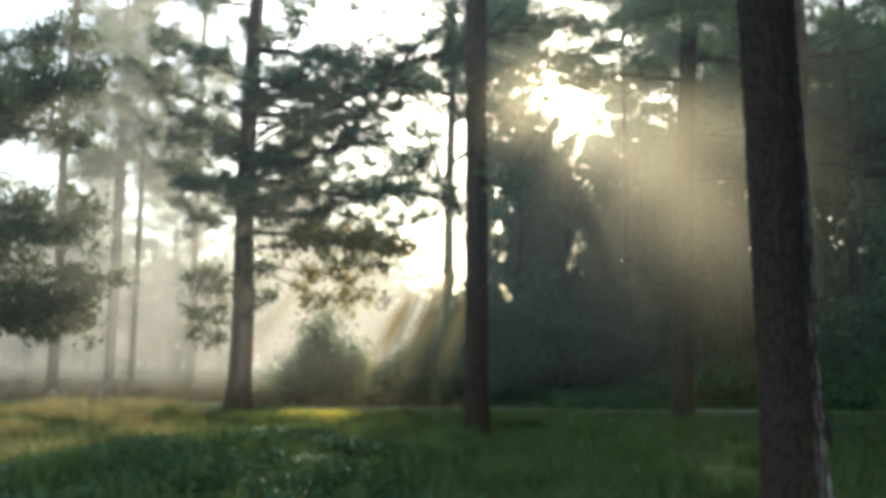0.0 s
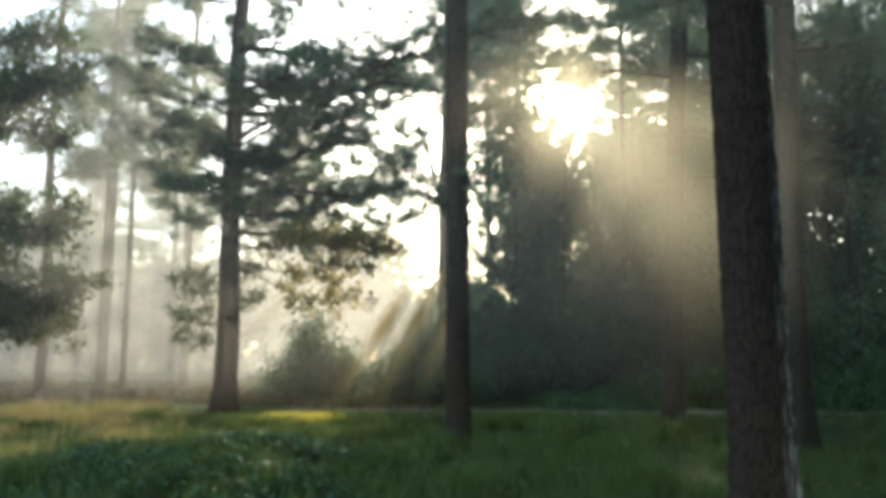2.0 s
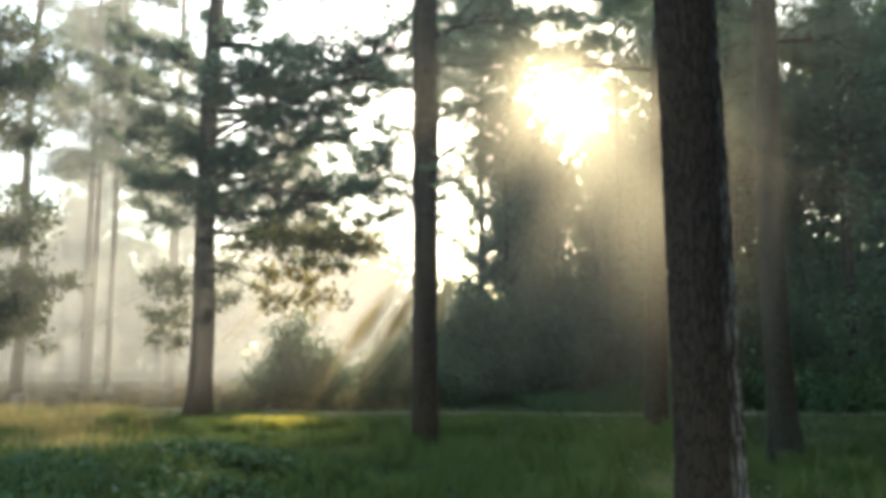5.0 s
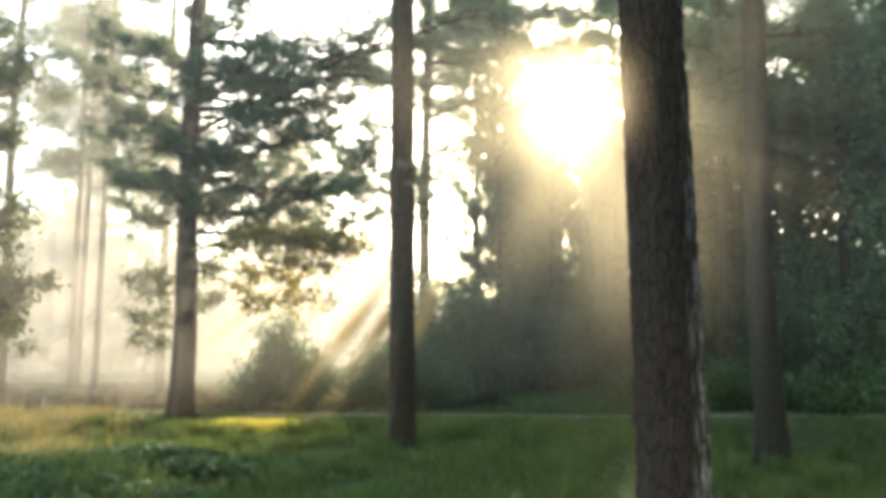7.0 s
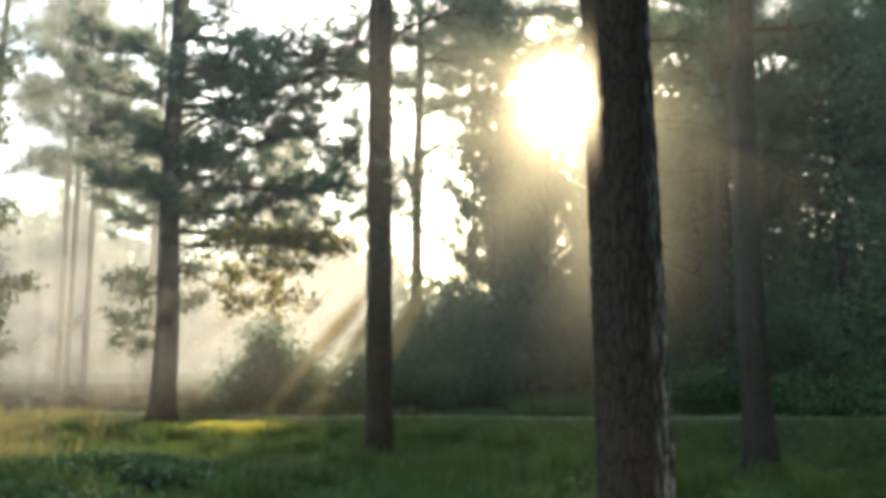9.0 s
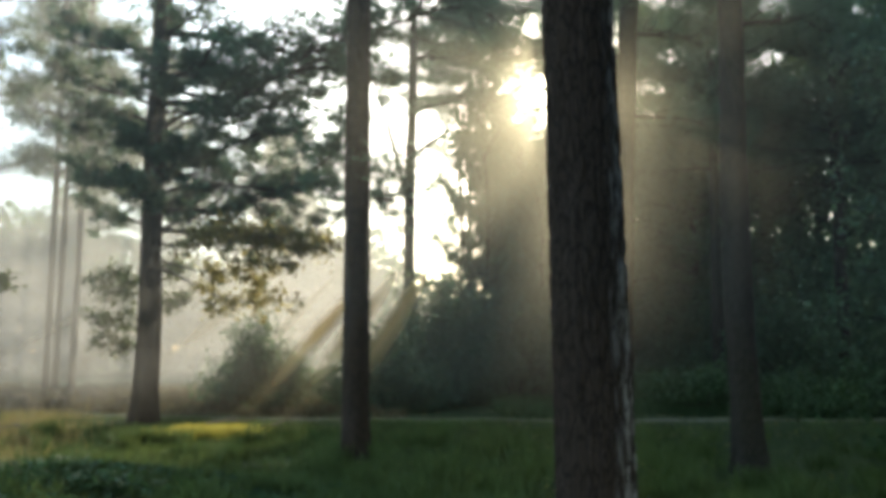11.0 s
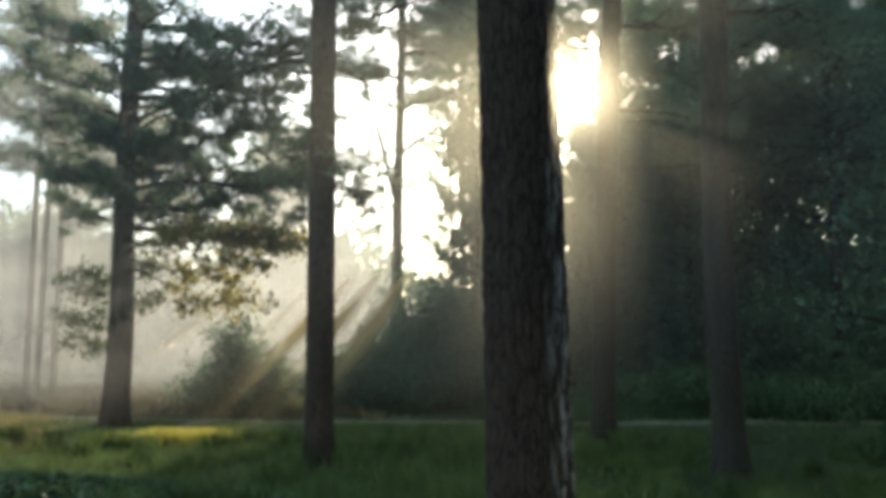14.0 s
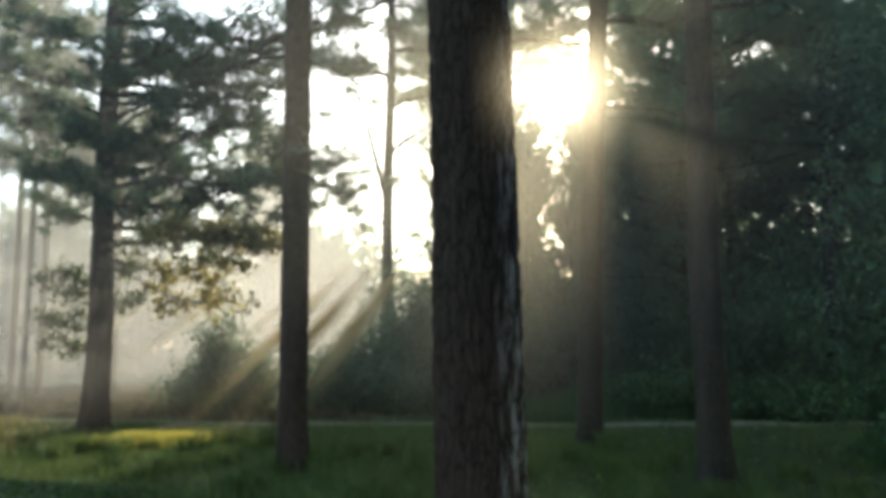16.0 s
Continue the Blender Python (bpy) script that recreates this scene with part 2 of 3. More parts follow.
def blades(rng, centres, size, flat=0.0):
    """Single leaves: pointed diamonds, each turned its own way."""
    n = len(centres)
    d = rng.normal(size=(n, 3))
    d[:, 2] *= 1 - flat
    d /= np.linalg.norm(d, axis=1)[:, None]
    s = np.cross(d, rng.normal(size=(n, 3)) * (1 - flat) + np.array([0, 0, flat * 2]))
    s /= np.linalg.norm(s, axis=1)[:, None] + 1e-6
    ln = size * (0.6 + 0.8 * rng.random((n, 1)))
    fold = np.cross(d, s) * ln * 0.12
    v = np.stack([centres - d * ln * 0.5, centres - s * ln * 0.32 + fold, centres + d * ln * 0.55, centres + s * ln * 0.32 + fold], axis=1).reshape(-1, 3)
    q = np.arange(4 * n).reshape(-1, 4)
    return v, np.concatenate([q[:, [0, 1, 2]], q[:, [0, 2, 3]]])


def trunk_mesh(name, height, r0, r1, lean, mat, seed, sides=28, step=0.25, flare=0.35, relief=0.012, bend=0.0, plate=1.7):
    """A tapered trunk with a root flare, and bark plates split by furrows."""
    rows = int(height / step) + 1
    verts, quads = [], []
    for i in range(rows + 1):
        z = -0.35 + (height + 0.35) * i / rows
        g = max(0.0, z) / height
        r = r0 + (r1 - r0) * g
        cx = lean[0] * z + bend * math.sin(g * 7.0 + seed) * min(1, z / 2)
        cy = lean[1] * z
        for k in range(sides):
            a = 2 * math.pi * k / sides
            root = 1 + flare * math.exp(-max(z, -0.1) * 3.2) * (0.75 + 0.35 * math.sin(4 * a + seed) + 0.2 * math.sin(7 * a))
            p = Vector((math.cos(a) * r * 24 + seed * 7 + 0.5 * noise.noise(Vector((a, z * 1.5, 2))), math.sin(a) * r * 24, z * plate))
            d = noise.voronoi(p)[0]
            scale = min(1.0, (d[1] - d[0]) * 3.0)
            w = noise.noise(Vector((math.cos(a) * 1.3, math.sin(a) * 1.3, z * 0.6 + seed)))
            rr = r * root * (1 + 0.05 * w) + relief * (scale - 0.6)
            verts.append((cx + rr * math.cos(a), cy + rr * math.sin(a), z))
    for i in range(rows):
        for k in range(sides):
            m = (k + 1) % sides
            quads.append((i * sides + k, i * sides + m, (i + 1) * sides + m, (i + 1) * sides + k))
    return mesh_of(name, verts, quads, mat, True)


def limb_path(rng, start, azimuth, length, rise, n=9, droop=0.0, crook=0.06):
    a = radians(azimuth)
    pts, side = [], Vector((-math.sin(a), math.cos(a), 0))
    w1, w2 = rng.uniform(-1, 1), rng.uniform(-1, 1)
    for i in range(n):
        g = i / (n - 1)
        p = Vector(start) + Vector((math.cos(a), math.sin(a), 0)) * length * g
        p.z += rise * g ** 0.8 - droop * g * g
        p += side * length * crook * (math.sin(g * 5 + w1 * 3) * g) + Vector((0, 0, 1)) * length * crook * 0.7 * math.sin(g * 6 + w2 * 3) * g
        pts.append(p)
    return pts


def limb_with_twigs(rng, pts, r, twigs, reach, lift, fill=0.25):
    """A limb and its twigs as tubes, and the points along them where leaves sit."""
    n = len(pts)
    pieces = [tube(pts, [r * (1 - 0.82 * i / (n - 1)) for i in range(n)], 7)]
    seats = []
    length = (pts[-1] - pts[0]).length
    for k in range(twigs):
        g = fill + (1 - fill) * (k + rng.random()) / twigs
        i = min(n - 2, int(g * (n - 1)))
        f = g * (n - 1) - i
        base = pts[i].lerp(pts[i + 1], f)
        along = (pts[i + 1] - pts[i]).normalized()
        side = along.cross(Vector((0, 0, 1))).normalized() * (1 if k % 2 else -1)
        d = (along * rng.uniform(0.3, 1.0) + side * rng.uniform(0.2, 1.0) + Vector((0, 0, lift + rng.uniform(-0.65, 0.65)))).normalized()
        ln = reach * rng.uniform(0.55, 1.15) * (1.1 - 0.45 * g)
        tp = [base + d * ln * q + Vector((0, 0, 0.10 * ln * math.sin(q * 4 + k))) for q in (0, 0.35, 0.7, 1.0)]
        tr = r * 0.28 * (1.1 - 0.6 * g) + 0.004
        pieces.append(tube(tp, [tr, tr * 0.75, tr * 0.5, tr * 0.25], 4))
        seats += [tuple(tp[1].lerp(tp[3], q)) for q in np.linspace(0.15, 1.0, 4)]
    return joined(pieces), np.array(seats)


def leaves_at(rng, seats, count, spread, flat, share=1.0):
    """Scatter leaf places round some of the seats, in clumps with gaps between."""
    kept = seats[rng.random(len(seats)) < share]
    kept = kept if len(kept) else seats
    pick = kept[rng.integers(0, len(kept), count)]
    return pick + rng.normal(size=(count, 3)) * np.array([spread, spread, spread * flat])


def tree(name, label, base, height, r0, r1, lean, limbs, mat_bark, mat_leaf, seed, per_twig=26, kind="pine",
         size=0.15, spread=0.16, sides=28, step=0.25, relief=0.012, group="", bend=0.0, flare=0.35, category="tree", stout=1.0, share=1.0, slim=0.10, plate=1.7, crook=0.06):
    """limbs: rows of height on the trunk, azimuth, length, rise, twigs."""
    rng = np.random.default_rng(seed)
    top = tagged(new(name), label=label, category=category, group=group)
    top.location = base
    part("trunk", trunk_mesh("trunk", height, r0, r1, lean, mat_bark, seed, sides, step, flare, relief, bend, plate), top)
    centres = []
    for z, az, length, rise, twigs in limbs:
        g = z / height
        s = (lean[0] * z + bend * math.sin(g * 7.0 + seed) * min(1, z / 2), lean[1] * z, z)
        pts = limb_path(rng, s, az, length, rise, 11, 0.0, crook)
        r = min(0.55 * (r0 + (r1 - r0) * g), stout * (0.014 + 0.012 * length))
        (v, f), seats = limb_with_twigs(rng, pts, r, int(twigs), 0.28 * length + 0.25, 0.2, 0.1)
        part("limb", mesh_of("limb", v, f, mat_bark, True), top)
        centres.append(leaves_at(rng, seats, int(twigs * per_twig), spread, 0.8, share))
    if centres:
        c = np.concatenate(centres)
        v, f = tufts(rng, c, 7, size, size * slim) if kind == "pine" else blades(rng, c, size)
        part("crown", mesh_of("crown", v, f, mat_leaf), top, kind="stuff")
    return top


def wild_limbs(seed, z0, z1, count, length, rise, twigs, taper=0.65):
    """Limbs at uneven heights and all round; the lower ones reach farther."""
    rng = np.random.default_rng(seed)
    rows = []
    for i in range(count):
        g = (i + rng.random() * 0.8) / count
        rows.append((z0 + (z1 - z0) * g, i * 137.5 + rng.uniform(-25, 25), length * (1.05 - taper * g) * rng.uniform(0.75, 1.2), rise * rng.uniform(0.4, 1.4), twigs))
    return rows


# ---- ground ----
def bump01(a):
    a = min(1.0, max(0.0, a))
    return a * a * (3 - 2 * a)


def ground_height(x, y):
    z = 0.05 * noise.noise(Vector((x * 0.35, y * 0.35, 3.0))) + 0.02 * noise.noise(Vector((x * 1.3, y * 1.3, 9.0)))
    z += 0.12 * bump01((y - 13) / 5) * bump01((1 - x) / 3)
    z -= 0.28 * bump01((x - 5.2) / 2.4) * math.exp(-((y - 11.5) / 2.8) ** 2)
    z += 0.22 * math.exp(-((x + 0.2) / 1.7) ** 2 - ((y - 8.0) / 1.9) ** 2)
    z += 0.5 * bump01((y - 19.6) / 3.5) * bump01((x - 6) / 4) * bump01((60 - y) / 20)
    return z


def make_ground():
    xs = np.concatenate([-np.geomspace(700, 14, 14), np.linspace(-13, 22, 106), np.geomspace(23, 700, 14)])
    ys = np.concatenate([-np.geomspace(700, 6, 12), np.linspace(-5, 34, 118), np.geomspace(35, 700, 16)])
    verts = [(x, y, ground_height(x, y) if -14 < x < 23 and -6 < y < 60 else 0.0) for y in ys for x in xs]
    n = len(xs)
    quads = [(j * n + i, j * n + i + 1, (j + 1) * n + i + 1, (j + 1) * n + i) for j in range(len(ys) - 1) for i in range(n - 1)]
    g = new("ground", mesh_of("ground", verts, quads, SOIL, True))
    tagged(g, label="uneven forest floor of moss, short grass and leaf litter", category="ground", kind="structure")


def make_track():
    verts, quads = [], []
    for i in range(121):
        x = -14 + 44 * i / 120
        y = 18.3 + 0.12 * math.sin(x * 0.6) + 0.1 * noise.noise(Vector((x, 0, 4)))
        w = 0.36 + 0.12 * noise.noise(Vector((x * 0.8, 1, 7)))
        for k in (-1, -0.5, 0.5, 1):
            verts.append((x, y + k * w, ground_height(x, y + k * w) + (0.035 if abs(k) < 1 else -0.03)))
    for i in range(120):
        for k in range(3):
            quads.append((i * 4 + k, (i + 1) * 4 + k, (i + 1) * 4 + k + 1, i * 4 + k + 1))
    tagged(new("forest_track", mesh_of("forest_track", verts, quads, SAND, True)), label="narrow pale sandy track across the grass", category="track", kind="structure")


make_ground()
make_track()


def scatter_grass(name, label, seed, count, area, height, width, mat, keep, lean=0.35):
    """Grass: slim bent blades, two triangles each."""
    rng = np.random.default_rng(seed)
    x0, x1, y0, y1 = area
    pts = []
    while len(pts) < count:
        x, y = rng.uniform(x0, x1), rng.uniform(y0, y1)
        k = keep(x, y)
        if k > 0 and rng.random() < k:
            pts.append((x, y, ground_height(x, y) - 0.01))
    p = np.array(pts)
    n = len(p)
    a = rng.uniform(0, 2 * math.pi, n)
    h = height * (0.45 + 0.9 * rng.random(n))
    tip = np.stack([np.cos(a) * h * lean, np.sin(a) * h * lean, h], 1)
    mid = np.stack([np.cos(a) * h * lean * 0.3, np.sin(a) * h * lean * 0.3, h * 0.6], 1)
    b = rng.uniform(0, 2 * math.pi, n)
    s = np.stack([np.cos(b), np.sin(b), np.zeros(n)], 1) * width / 2
    v = np.stack([p - s, p + s, p + mid + s * 0.7, p + mid - s * 0.7, p + tip], 1).reshape(-1, 3)
    q = np.arange(5 * n).reshape(-1, 5)
    f = np.concatenate([q[:, [0, 1, 2]], q[:, [0, 2, 3]], q[:, [3, 2, 4]]])
    tagged(new(name, mesh_of(name, v, f, mat)), label=label, category="grass", kind="stuff")


def patchy(x, y, s, t):
    return bump01((noise.noise(Vector((x * s, y * s, t))) + 0.35) * 1.4)


scatter_grass("lawn_grass", "short dark green grass in the shade", 11, 110000, (-8, 14, 5.5, 18), 0.09, 0.012, GRASS,
              lambda x, y: (0.25 + 0.75 * patchy(x, y, 0.5, 1)) * (1 - 0.75 * bump01((x - 6.0) / 2.5)))
scatter_grass("bank_grass", "longer green grass on the bank under the trees", 12, 22000, (5, 18, 18.8, 26), 0.28, 0.02, BRAMBLE,
              lambda x, y: patchy(x, y, 0.6, 5))
scatter_grass("dry_grass", "tall tan dry grass in the clearing", 13, 26000, (-9, 0.5, 7.5, 17.5), 0.20, 0.012, STRAW,
              lambda x, y: patchy(x, y, 0.7, 2) * bump01((-0.9 - x - 0.25 * (y - 12)) / 2.0))
scatter_grass("heath_tufts", "low brown and green tufts of heath in the clearing", 14, 20000, (-14, 3, 18.8, 34), 0.22, 0.03, HEATH,
              lambda x, y: patchy(x, y, 0.9, 8) * 0.8)


scatter_grass("sun_fleck_grass", "grass in a sun fleck, its light put into the yellow colour", 15, 5200, (-1.4, 1.2, 13.9, 15.8), 0.17, 0.018, SUN_FLECK,
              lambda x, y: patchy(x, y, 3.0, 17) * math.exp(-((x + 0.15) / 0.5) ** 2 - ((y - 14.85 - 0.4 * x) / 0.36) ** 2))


scatter_grass("grass_clumps", "taller dark grass clumps standing in the lawn", 17, 22000, (-3, 10, 5.6, 15), 0.24, 0.014, GRASS,
              lambda x, y: max(0.0, noise.noise(Vector((x * 1.7, y * 1.7, 41))) - 0.22) * 3.0, 0.45)


def ground_cover():
    """Bramble leaves low over the mound in the foreground."""
    rng = np.random.default_rng(21)
    pts = []
    while len(pts) < 12000:
        x, y = rng.uniform(-3.2, 4.5), rng.uniform(5.6, 11.0)
        d = math.exp(-((x + 0.1) / 1.9) ** 2 - ((y - 8.0) / 2.0) ** 2)
        if rng.random() < d * patchy(x, y, 0.9, 12) * 1.2:
            pts.append((x, y, ground_height(x, y) + 0.02 + 0.16 * rng.random() * (0.3 + d)))
    v, f = blades(rng, np.array(pts), 0.065, 0.4)
    tagged(new("bramble_cover", mesh_of("bramble_cover", v, f, BRAMBLE)), label="dark green bramble leaves low over the mound", category="undergrowth", kind="stuff")


ground_cover()


def fallen_leaves():
    rng = np.random.default_rng(22)
    pts = []
    while len(pts) < 5000:
        x, y = rng.uniform(-7, 13), rng.uniform(5.5, 24)
        if rng.random() < patchy(x, y, 0.8, 14):
            pts.append((x, y, ground_height(x, y) + 0.012 + 0.05 * rng.random()))
    v, f = blades(rng, np.array(pts), 0.06, 0.85)
    tagged(new("fallen_leaves", mesh_of("fallen_leaves", v, f, GOLD)), label="brown and yellow fallen leaves in the grass", category="leaf litter", kind="stuff")


fallen_leaves()

scatter_grass("mound_grass", "longer grass growing through the brambles", 16, 16000, (-3.5, 4.5, 5.4, 11.5), 0.17, 0.012, GRASS,
              lambda x, y: patchy(x, y, 0.8, 31) * math.exp(-((x - 0.2) / 2.6) ** 2 - ((y - 8.2) / 2.2) ** 2), 0.5)

# ---- the large pines ----
tree("pine_tree", "thick pine trunk with grey-brown furrowed bark", (4.17, 5.57, -0.02), 13.0, 0.222, 0.17, (-0.022, 0.0),
     [(8.5, 20, 2.2, 0.6, 14), (9.4, 150, 2.4, 0.7, 14), (10.4, 270, 2.2, 0.6, 14), (11.5, 60, 1.8, 0.6, 14)],
     BARK_EDGE_LIT, PINE, 3, sides=140, step=0.03, relief=0.017, flare=0.25, plate=5.0)
tree("pine_tree", "slim straight pine trunk with dark bark", (2.41, 11.54, 0.0), 15.0, 0.172, 0.13, (-0.006, 0.0),
     [(3.65, 10, 0.55, 0.0, 5), (9.5, 20, 2.4, 0.5, 18), (10.5, 170, 2.6, 0.5, 18), (11.5, 260, 2.2, 0.5, 18), (12.5, 80, 2.0, 0.6, 18)],
     BARK, PINE, 5, sides=56, step=0.07, relief=0.012, flare=0.35)
spreading_pine = tree("pine_tree", "spreading pine with layered dark green boughs", (-1.86, 17.0, 0.12), 13.0, 0.235, 0.10, (0.013, 0.0),
     [(6.5, -4, 4.2, 0.5, 52), (6.7, 30, 3.4, 0.5, 34), (7.0, 172, 1.9, 0.5, 26), (5.9, 190, 2.3, 0.7, 30), (6.2, -40, 2.6, 0.3, 30),
      (5.0, 165, 1.7, 0.5, 22), (4.2, 178, 1.6, 0.5, 30), (3.9, 3, 4.5, 0.4, 66), (4.2, -20, 4.1, 0.3, 46), (4.5, 35, 3.2, 0.5, 34), (3.5, 12, 3.7, 0.1, 40), (4.9, 0, 3.0, 0.5, 34),
      (7.4, 8, 6.2, 0.2, 84), (8.3, 150, 2.2, 0.7, 26), (8.6, 20, 2.6, 0.6, 28), (9.5, 260, 2.2, 0.7, 26), (10.2, 100, 2.0, 0.7, 26), (11.2, 330, 1.8, 0.6, 24)]
     + [(5.5, 5, 3.0, 0.9, 20), (5.2, -15, 2.6, 0.9, 18), (5.8, 25, 2.5, 0.2, 18), (6.0, -8, 4.8, 0.3, 34), (5.6, 178, 2.4, 0.4, 14), (6.3, 10, 3.6, -0.2, 22), (5.3, -35, 2.2, 0.6, 14)]
     + wild_limbs(40, 4.6, 10.0, 11, 2.1, 0.9, 20) + wild_limbs(42, 3.3, 5.2, 10, 1.4, 0.5, 16),
     BARK, PINE, 8, stout=0.9, per_twig=20, size=0.12, spread=0.085, share=0.32, slim=0.2, crook=0.13, sides=48, step=0.09, bend=0.06)
tree("pine_tree", "tall pine standing at the edge of the dark wood", (6.55, 15.15, -0.12), 14.0, 0.20, 0.13, (0.042, 0.0),
     [(5.6, 5, 1.9, -0.2, 10), (6.6, 160, 2.4, 0.3, 24), (7.0, 20, 2.6, 0.4, 24), (7.6, 250, 2.4, 0.4, 24), (8.2, 100, 2.4, 0.5, 24), (9.0, 330, 2.4, 0.5, 24), (10.0, 200, 2.2, 0.6, 24), (11.0, 60, 2.0, 0.6, 22)],
     BARK_DARK, PINE, 9, per_twig=26, sides=40, step=0.1, bend=0.03, flare=0.18)
tree("pine_tree", "dark pine trunk with a widened mossy foot", (7.57, 12.2, -0.28), 14.0, 0.20, 0.14, (-0.008, 0.0),
     [(6.2, 30, 2.4, 0.5, 22), (7.0, 150, 2.2, 0.4, 20), (7.8, 300, 2.4, 0.4, 22), (8.8, 60, 2.4, 0.4, 22), (9.8, 200, 2.2, 0.5, 22)],
     BARK_DARK, PINE, 10, per_twig=24, sides=40, step=0.1, bend=0.05, flare=0.5)



def yellow_boughs(top, rows, seed):
    """Low boughs with yellowing leaves that hang from the trunk of top."""
    rng = np.random.default_rng(seed)
    for z, az, length, rise, twigs in rows:
        pts = limb_path(rng, (0.013 * z, 0, z), az, length, rise, 11, 0.0, 0.09)
        (v, f), seats = limb_with_twigs(rng, pts, 0.026, twigs, 0.62, 0.0, 0.42)
        limb = part("bough", mesh_of("bough", v, f, BARK_DARK, True), top, "thin crooked bough")
        c = leaves_at(rng, seats, twigs * 30, 0.085, 0.9, 0.5)
        v, f = blades(rng, c, 0.095)
        part("leaves", mesh_of("leaves", v, f, GOLD), limb, "yellowing leaves", "stuff")


yellow_boughs(spreading_pine, [(3.3, -22, 3.5, -0.2, 26), (3.0, -32, 3.3, -0.5, 24), (3.6, -14, 3.4, -0.4, 24), (2.9, -25, 2.9, -0.9, 20), (3.1, -42, 2.6, 0.2, 18)], 31)
tree("oak_sapling", "small leafy sapling against the pine trunk", (-1.9, 17.36, 0.1), 3.0, 0.03, 0.01, (-0.02, 0.0),
     [(1.6, 175, 0.9, 0.3, 14), (2.0, 10, 0.7, 0.3, 10), (2.3, 190, 0.9, 0.2, 14), (2.5, 170, 0.7, 0.2, 10), (2.7, 0, 0.6, 0.2, 8), (1.3, 185, 0.8, 0.1, 10)],
     BARK_DARK, OAK, 32, per_twig=30, kind="oak", size=0.085, spread=0.10, share=0.6, sides=8, step=0.3, relief=0.001)

# the trees that close the clearing on its open side
tree("oak_tree", "oak with drooping leafy boughs beside the clearing", (-7.3, 15.3, 0.05), 11.0, 0.26, 0.08, (0.01, 0.0),
     [(2.6, 5, 2.9, -0.4, 40), (3.4, -12, 2.7, -0.3, 34), (3.0, 20, 2.4, -1.4, 34), (3.6, 0, 2.6, 0.2, 30), (2.1, 0, 2.7, -0.6, 30), (2.0, 14, 2.4, -0.3, 26), (4.9, 12, 2.5, 0.5, 34), (5.2, -8, 2.6, 0.7, 36), (5.7, 20, 2.6, 0.7, 34), (5.3, 0, 1.9, 0.4, 24), (6.4, -4, 2.4, 0.6, 28),
      (5.4, -30, 2.4, 0.4, 20), (8.4, 160, 2.6, 0.8, 20), (6.4, 200, 2.6, 0.5, 20)],
     BARK_DARK, OAK, 12, per_twig=60, kind="oak", size=0.10, spread=0.13, share=0.4, sides=20, step=0.2, bend=0.05)
tree("pine_tree", "slender pine standing in the mist", (-6.64, 20.0, 0.1), 10.0, 0.13, 0.07, (0.0, 0.0),
     wild_limbs(41, 4.6, 9.5, 7, 1.8, 0.5, 12), BARK, PINE, 13, per_twig=20, sides=14, step=0.25, bend=0.05)
for n, (x, y) in enumerate(((-6.9, 24.8), (-6.35, 25.2), (-7.3, 26.4))):
    tree("pine_tree", "thin pine stem far back in the mist", (x, y, 0.0), 13.0, 0.10, 0.06, (0.004 * n, 0.0),
         wild_limbs(50 + n, 6.0, 12.5, 12, 1.8, 0.5, 14), BARK, PINE, 60 + n, per_twig=18, size=0.2, spread=0.2, sides=10, step=0.4, group="pines in the mist")
tree("pine_tree", "hazy pine with a wide pale crown", (-5.2, 27.5, 0.0), 13.5, 0.16, 0.08, (0.0, 0.0),
     wild_limbs(44, 5.4, 11.5, 7, 2.6, 0.5, 16), BARK, PINE, 14, per_twig=24, size=0.2, spread=0.22, sides=14, step=0.3)
# a forked birch behind the slim pine
tree("forked_tree", "thin forked tree standing above the bushes", (3.0, 26.5, 0.0), 14.5, 0.20, 0.11, (0.0, 0.0),
     [(5.4, 180, 1.2, 4.6, 4), (8.6, 20, 1.9, 0.9, 12), (7.2, 15, 1.6, 1.2, 4), (9.6, 170, 2.4, 0.6, 40), (10.4, 10, 2.6, 0.4, 44), (11.2, 80, 2.2, 0.5, 26), (12.0, 250, 2.0, 0.5, 24), (12.8, 340, 1.8, 0.6, 22)],
     BARK_DARK, PINE, 15, per_twig=22, size=0.2, spread=0.2, sides=14, step=0.25, bend=0.05, stout=3.2)


